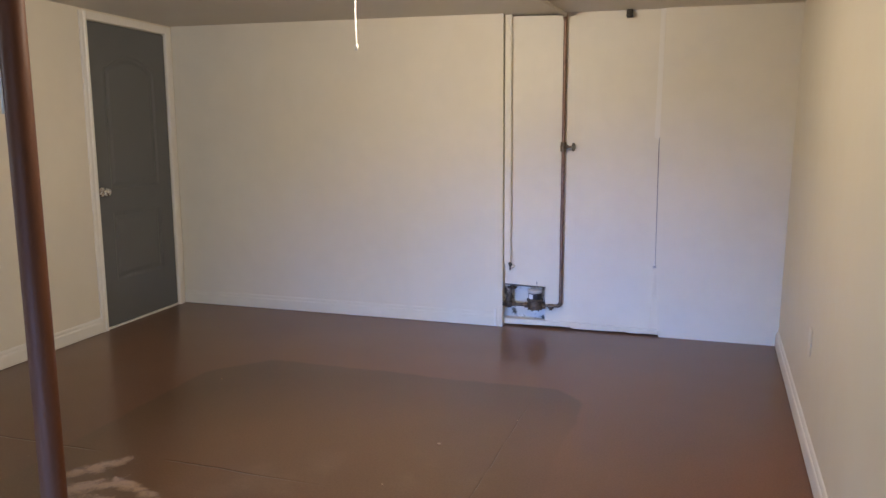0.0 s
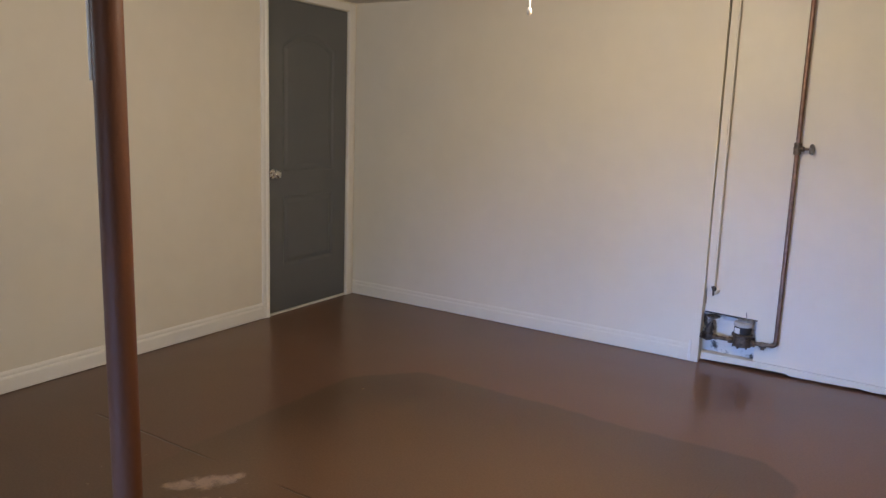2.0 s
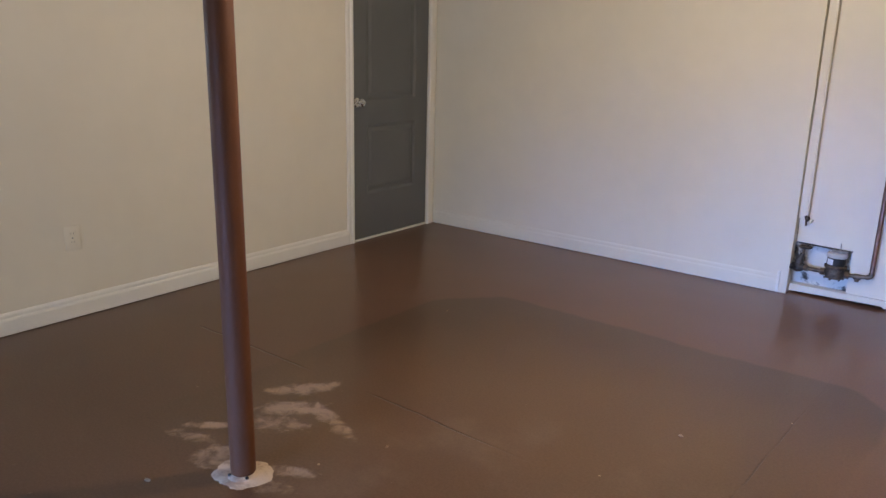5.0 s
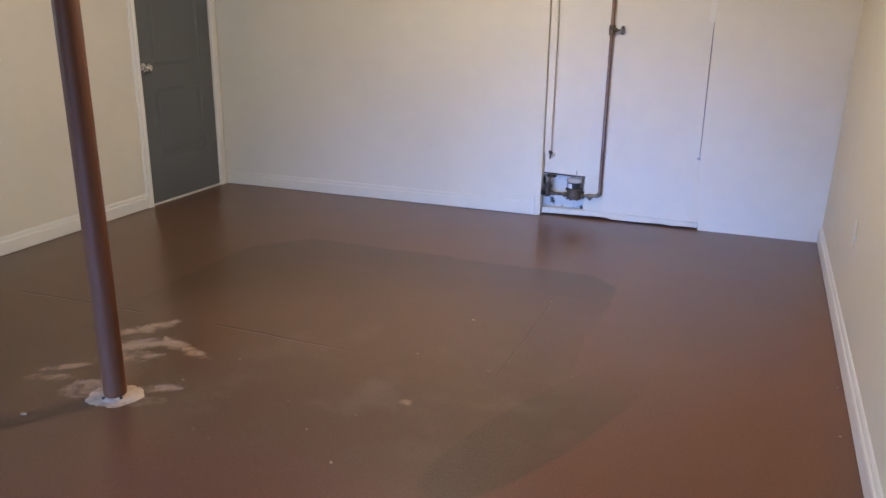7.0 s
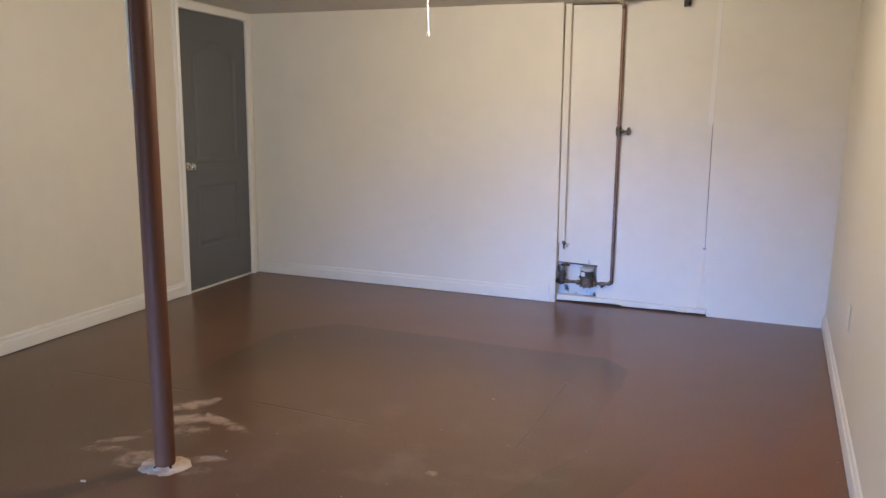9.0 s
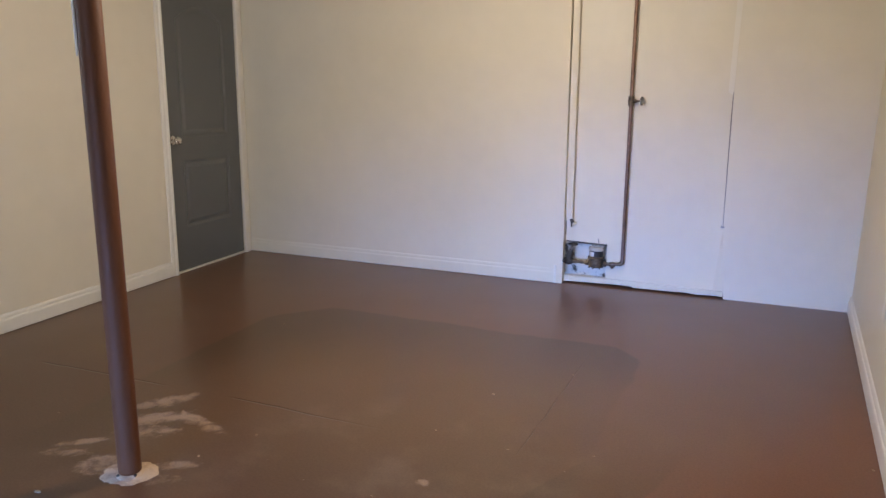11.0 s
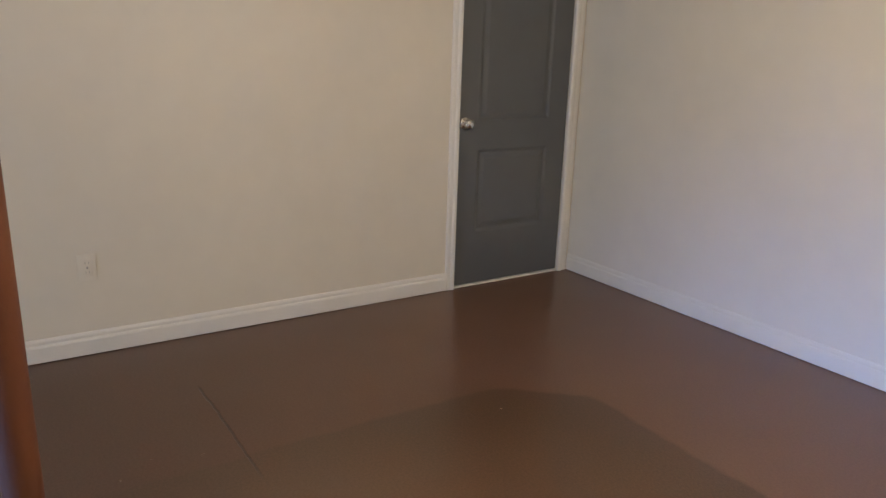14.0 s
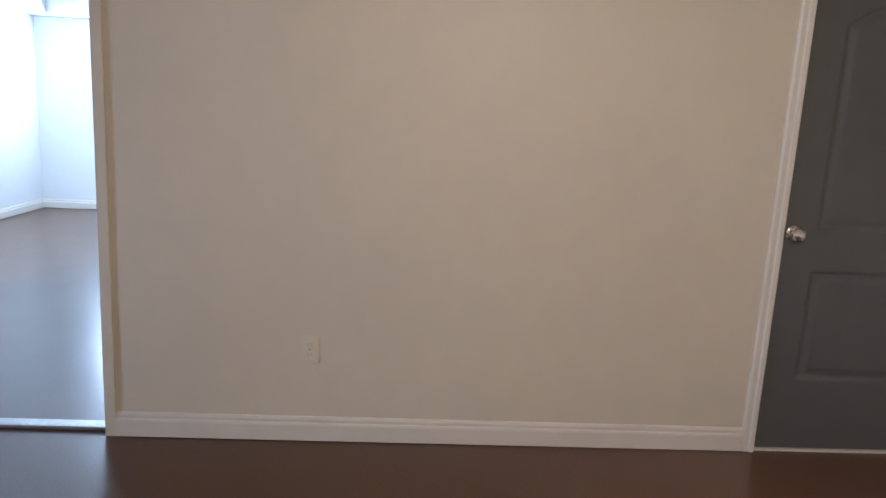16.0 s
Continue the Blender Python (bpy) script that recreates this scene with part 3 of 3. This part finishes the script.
def water_meter():
    mx = -0.815
    ob = thing("water_meter", "old brass water meter with a black band and paper label", "water meter", (0, 0, 0))
    part("body", lathe([(0.124, 0.028), (0.129, 0.043), (0.146, 0.047), (0.180, 0.047), (0.188, 0.045)], (mx, PIPE_Y + 0.01, 0)), BRASS, ob)
    part("flange", lathe([(0.186, 0.053), (0.190, 0.056), (0.199, 0.056), (0.202, 0.052)], (mx, PIPE_Y + 0.01, 0)), BRASS, ob)
    for k in range(6):
        a = radians(60 * k + 15)
        part("bolt", lathe([(0.122, 0.006), (0.130, 0.006), (0.132, 0.004)], (mx + 0.044 * math.cos(a), PIPE_Y + 0.01 + 0.044 * math.sin(a), 0), sides=6), BRASS, ob)
    part("register", lathe([(0.202, 0.044), (0.204, 0.046), (0.243, 0.046), (0.245, 0.044)], (mx, PIPE_Y + 0.01, 0)), BLACK, ob, "black register band")
    lab = bmesh.new()
    arc = [radians(214 + 6.5 * k) for k in range(8)]
    low = [lab.verts.new((mx + 0.0475 * math.cos(a), PIPE_Y + 0.01 + 0.0475 * math.sin(a), 0.207)) for a in arc]
    high = [lab.verts.new((mx + 0.0475 * math.cos(a), PIPE_Y + 0.01 + 0.0475 * math.sin(a), 0.238)) for a in arc]
    for k in range(7):
        lab.faces.new((low[k], low[k + 1], high[k + 1], high[k]))
    part("label", lab, LABEL, ob, "white paper label")
    part("cover", lathe([(0.245, 0.049), (0.248, 0.051), (0.262, 0.051), (0.268, 0.047), (0.270, 0.030), (0.271, 0.002)], (mx, PIPE_Y + 0.01, 0)), GREYCAP, ob, "dusty pale meter cover")
    part("hinge", box(mx - 0.03, mx + 0.05, PIPE_Y - 0.012, PIPE_Y + 0.03, 0.271, 0.281, 0.003), STEEL, ob, "dark hinged lid")
    part("wire", tube([(mx + 0.012, PIPE_Y, 0.278), (mx + 0.013, PIPE_Y - 0.004, 0.30), (mx + 0.010, PIPE_Y - 0.003, 0.325)], 0.0022, 8), STEEL, ob)
    for sx in (-1, 1):
        part("coupling", hexnut((mx + sx * 0.048, PIPE_Y + 0.008, RZ - 0.012), (sx, 0, 0), 0.022, 0.021), BRASS, ob)
    return ob


def gate_valve():
    gx = -0.998
    ob = thing("gate_valve", "corroded gate valve on the water inlet", "valve", (0, 0, 0))
    part("body", lathe([(-0.030, 0.019), (-0.018, 0.026), (0.0, 0.031), (0.018, 0.026), (0.030, 0.019)], (gx, PIPE_Y, RZ - 0.006), (1, 0, 0)), IRON, ob)
    part("bonnet", lathe([(0, 0.021), (0.022, 0.023), (0.034, 0.015), (0.060, 0.012)], (gx, PIPE_Y, RZ + 0.012), (0.25, 0, 1)), IRON, ob)
    part("stem", lathe([(0, 0.006), (0.05, 0.006)], (gx + 0.015, PIPE_Y, RZ + 0.068), (0.2, 0, 1)), BRASS, ob)
    wheel = bmesh.new()
    ring = [(gx + 0.024 + 0.03 * math.cos(radians(a)), PIPE_Y + 0.03 * math.sin(radians(a)), RZ + 0.110) for a in range(0, 361, 15)]
    tube(ring, 0.0055, 8, wheel, False)
    for a in (20, 140, 260):
        tube([(gx + 0.024, PIPE_Y, RZ + 0.110), (gx + 0.024 + 0.03 * math.cos(radians(a)), PIPE_Y + 0.03 * math.sin(radians(a)), RZ + 0.110)], 0.004, 8, wheel)
    part("handwheel", wheel, IRON, ob)
    part("packing_nut", lathe([(0, 0.013), (0.012, 0.016), (0.026, 0.016), (0.030, 0.010)], (gx - 0.014, PIPE_Y - 0.018, RZ - 0.004), (-0.62, -0.78, 0.05), 8), IRON, ob)
    part("inlet", tube([(gx, PIPE_Y + 0.02, RZ - 0.006), (gx, PIPE_Y + 0.12, RZ - 0.006)], 0.013), IRON, ob)
    part("union", hexnut((gx + 0.030, PIPE_Y, RZ - 0.008), (1, 0, 0), 0.022, 0.018), BRASS, ob)
    part("nipple", tube([(gx + 0.050, PIPE_Y + 0.002, RZ - 0.009), (-0.880, PIPE_Y + 0.006, RZ - 0.011)], 0.011), BRASS, ob)
    return ob


def water_pipe():
    rx = -0.640
    ob = thing("water_pipe", "copper water pipe rising from the meter to the ceiling", "pipe", (0, 0, 0))
    part("tail", tube([(-0.766, PIPE_Y + 0.006, RZ - 0.010), (-0.662, PIPE_Y, RZ - 0.001)], 0.0105), BRASS, ob)
    part("drain_cock", lathe([(0, 0.015), (0.018, 0.017), (0.036, 0.015)], (-0.722, PIPE_Y + 0.003, RZ - 0.008), (1, 0, 0)), BRASS, ob)
    part("cock_handle", lathe([(0, 0.005), (0.022, 0.005), (0.024, 0.010), (0.034, 0.010)], (-0.703, PIPE_Y, RZ), (0, -0.4, -1)), BRASS, ob)
    bend = [(rx - 0.022 + 0.022 * math.sin(radians(a)), PIPE_Y, RZ + 0.022 - 0.022 * math.cos(radians(a))) for a in range(0, 91, 15)]
    part("elbow", tube(bend, 0.0140), BRASS, ob, "dull brass elbow")
    part("riser", tube([(rx, PIPE_Y, RZ + 0.021), (rx - 0.012, PIPE_Y + 0.002, 1.24), (rx - 0.022, PIPE_Y, 2.052)], 0.0115, 18), COPPER, ob)
    top = [(rx - 0.022, PIPE_Y - 0.03 + 0.03 * math.cos(radians(a)), 2.037 + 0.03 * math.sin(radians(a))) for a in range(0, 91, 15)]
    part("top_elbow", tube(top, 0.0145), COPPER, ob)
    part("ceiling_run", tube([(rx - 0.022, PIPE_Y - 0.03, 2.067), (rx - 0.20, 3.4, 2.069), (rx - 0.36, 1.9, 2.068), (rx - 0.6, -2.9, 2.069)], 0.0135, 16), CEILING, ob, "cream painted pipe under the ceiling")
    v = part("stop_valve", lathe([(-0.032, 0.0155), (-0.026, 0.019), (-0.010, 0.0185), (0.0, 0.021), (0.010, 0.0185), (0.026, 0.019), (0.032, 0.0155)], (rx - 0.012, PIPE_Y, 1.236)), BRASS, ob, "old brass stop valve")
    part("stem", lathe([(0, 0.013), (0.020, 0.013), (0.024, 0.007), (0.052, 0.006)], (rx, PIPE_Y - 0.008, 1.236), (1, -0.25, 0)), BRASS, v)
    part("handle", lathe([(0, 0.012), (0.003, 0.027), (0.008, 0.029), (0.012, 0.026), (0.014, 0.010)], (rx + 0.050, PIPE_Y - 0.020, 1.236), (1, -0.25, 0)), STEEL, v, "small dark handwheel")
    return ob


def conduit():
    cx = -0.990
    ob = thing("conduit", "thin painted conduit down the meter panel", "conduit", (0, 0, 0))
    part("tube", tube([(cx - 0.022, 4.848, 2.086), (cx, 4.848, 0.44)], 0.0062, 12), WALL_B, ob)
    part("fitting", lathe([(0, 0.010), (0.012, 0.012), (0.026, 0.012), (0.032, 0.007)], (cx - 0.006, 4.850, 0.447), (0.5, -0.2, -0.8)), IRON, ob, "grey metal end fitting")
    part("locknut", hexnut((cx + 0.014, 4.852, 0.424), (0.7, -0.3, -0.35), 0.014, 0.015), PLATE, ob)
    part("screw", lathe([(0, 0.005), (0.026, 0.005), (0.028, 0.003)], (cx - 0.004, 4.862, 0.418), (0.1, -0.1, -1)), BRASS, ob)
    return ob


water_meter()
gate_valve()
water_pipe()
conduit()
hook = thing("cable_stub", "short cut cable stub at a wall seam", "cable", (0, 0, 0))
part("sleeve", lathe([(0, 0.006), (0.014, 0.008), (0.020, 0.005)], (-0.030, 4.858, 0.466), (-0.9, -0.5, 0.1), 12), ALU, hook)
part("tail", tube([(-0.036, 4.853, 0.474), (-0.044, 4.846, 0.49), (-0.042, 4.848, 0.515)], 0.003, 8), CHAIN, hook)

part("wire", tube([(-0.036, 4.850, 0.470), (-0.041, 4.8505, 0.80), (-0.050, 4.8505, 1.30)], 0.0018, 8), GREYWIRE, hook, "thin grey wire up the board joint")

stub = thing("pipe_stub", "black capped pipe stub under the ceiling", "pipe", (0, 0, 0))
part("sleeve", box(-0.285, -0.245, 4.830, 4.886, 2.040, 2.086, 0.005), BLACK, stub)
part("cap", lathe([(0, 0.017), (0.012, 0.017), (0.015, 0.012)], (-0.265, 4.830, 2.062), (0, -1, 0)), IRON, stub)

# painted-over socket low on the west wall
outlet = thing("wall_outlet", "cream painted-over duplex wall outlet", "outlet", (LEFT, 2.105, 0.385))
part("cover_plate", box(0.0005, 0.005, -0.036, 0.036, -0.058, 0.058, 0.0025), PLATE, outlet)
for z in (-0.02, 0.02):
    face = part("socket", box(0.0045, 0.0065, -0.017, 0.017, z - 0.014, z + 0.014, 0.002), PLATE, outlet)
    for dy in (-0.0065, 0.0065):
        part("slot", box(0.0063, 0.0068, dy - 0.0012, dy + 0.0012, z - 0.004, z + 0.006), DARKEN, face)
part("screw", lathe([(0.0055, 0.0035), (0.0075, 0.003)], (0, 0, 0), (1, 0, 0), 10), STEEL, outlet)

blank = thing("blank_plate", "cream blank cover plate on plaster wall", "cover plate", (0.6055, 3.37, 0.445))
blank.rotation_euler = (0, 0, radians(-4.78))
part("cover_plate", box(-0.006, -0.0005, -0.036, 0.036, -0.058, 0.058, 0.0025), PLATE, blank)

# ---- ceiling lamp with its pull cord ----
bulb_lamp = thing("ceiling_lamp", "porcelain ceiling lampholder with lit bulb and pull cord", "ceiling lamp", (BULB[0], BULB[1], TOP))
part("holder", lathe([(0.0005, 0.055), (0.006, 0.056), (0.014, 0.045), (0.020, 0.022)], (0, 0, 0), (0, 0, -1)), PORCELAIN, bulb_lamp)
bulb_mesh = part("bulb", lathe([(0.020, 0.013), (0.028, 0.022), (0.042, 0.030), (0.056, 0.031), (0.070, 0.024), (0.078, 0.010), (0.080, 0.001)], (0, 0, 0), (0, 0, -1)), BULB_GLASS, bulb_lamp, "glowing warm bulb")
bulb_mesh.visible_shadow = False
cx, cy = -1.249 - BULB[0], 2.79 - BULB[1]
part("cord_arm", tube([(0, 0, -0.010), (cx * 0.5, cy * 0.5, -0.012), (cx, cy, -0.016)], 0.004, 8), PORCELAIN, bulb_lamp)
part("pull_cord", tube([(cx, cy, -0.014), (cx + 0.001, cy, -0.14), (cx - 0.001, cy, -0.28), (cx + 0.003, cy, -0.412)], 0.0038, 8), CHAIN, bulb_lamp, "off-white pull cord")
part("cord_knob", lathe([(0, 0.004), (0.006, 0.0075), (0.018, 0.008), (0.024, 0.004)], (cx + 0.003, cy, -0.410), (0, 0, -1), 12), CHAIN, bulb_lamp)

# ---- flakes of paint and plaster on the floor ----
rng = random.Random(11)


def flake(px, py, size):
    bm = bmesh.new()
    n = rng.randint(5, 7)
    pts = [(math.cos(2 * math.pi * k / n) * size * rng.uniform(0.6, 1.1), math.sin(2 * math.pi * k / n) * size * rng.uniform(0.4, 0.9)) for k in range(n)]
    prism(pts, "z", 0.0006, 0.0006 + size * 0.35, bm)
    ob = part("paint_flake", bm, CHIP, None, "", False)
    ob.location = (px, py, 0)
    ob.rotation_euler = (0, 0, rng.uniform(0, 6))
    return tagged(ob, "pale flake of plaster on the brown floor", "flake", "flakes on the floor")


for spot in ((-2.072, 1.558, 0.012), (-0.921, 2.87, 0.009), (-1.005, 1.674, 0.006), (0.518, 2.766, 0.008), (0.471, 2.39, 0.008), (-0.024, 1.707, 0.008), (-1.03, 2.46, 0.005),
             (-1.163, 1.81, 0.005), (-1.745, 1.945, 0.006), (-2.289, 3.329, 0.005), (-0.64, 3.22, 0.005)):
    flake(*spot)
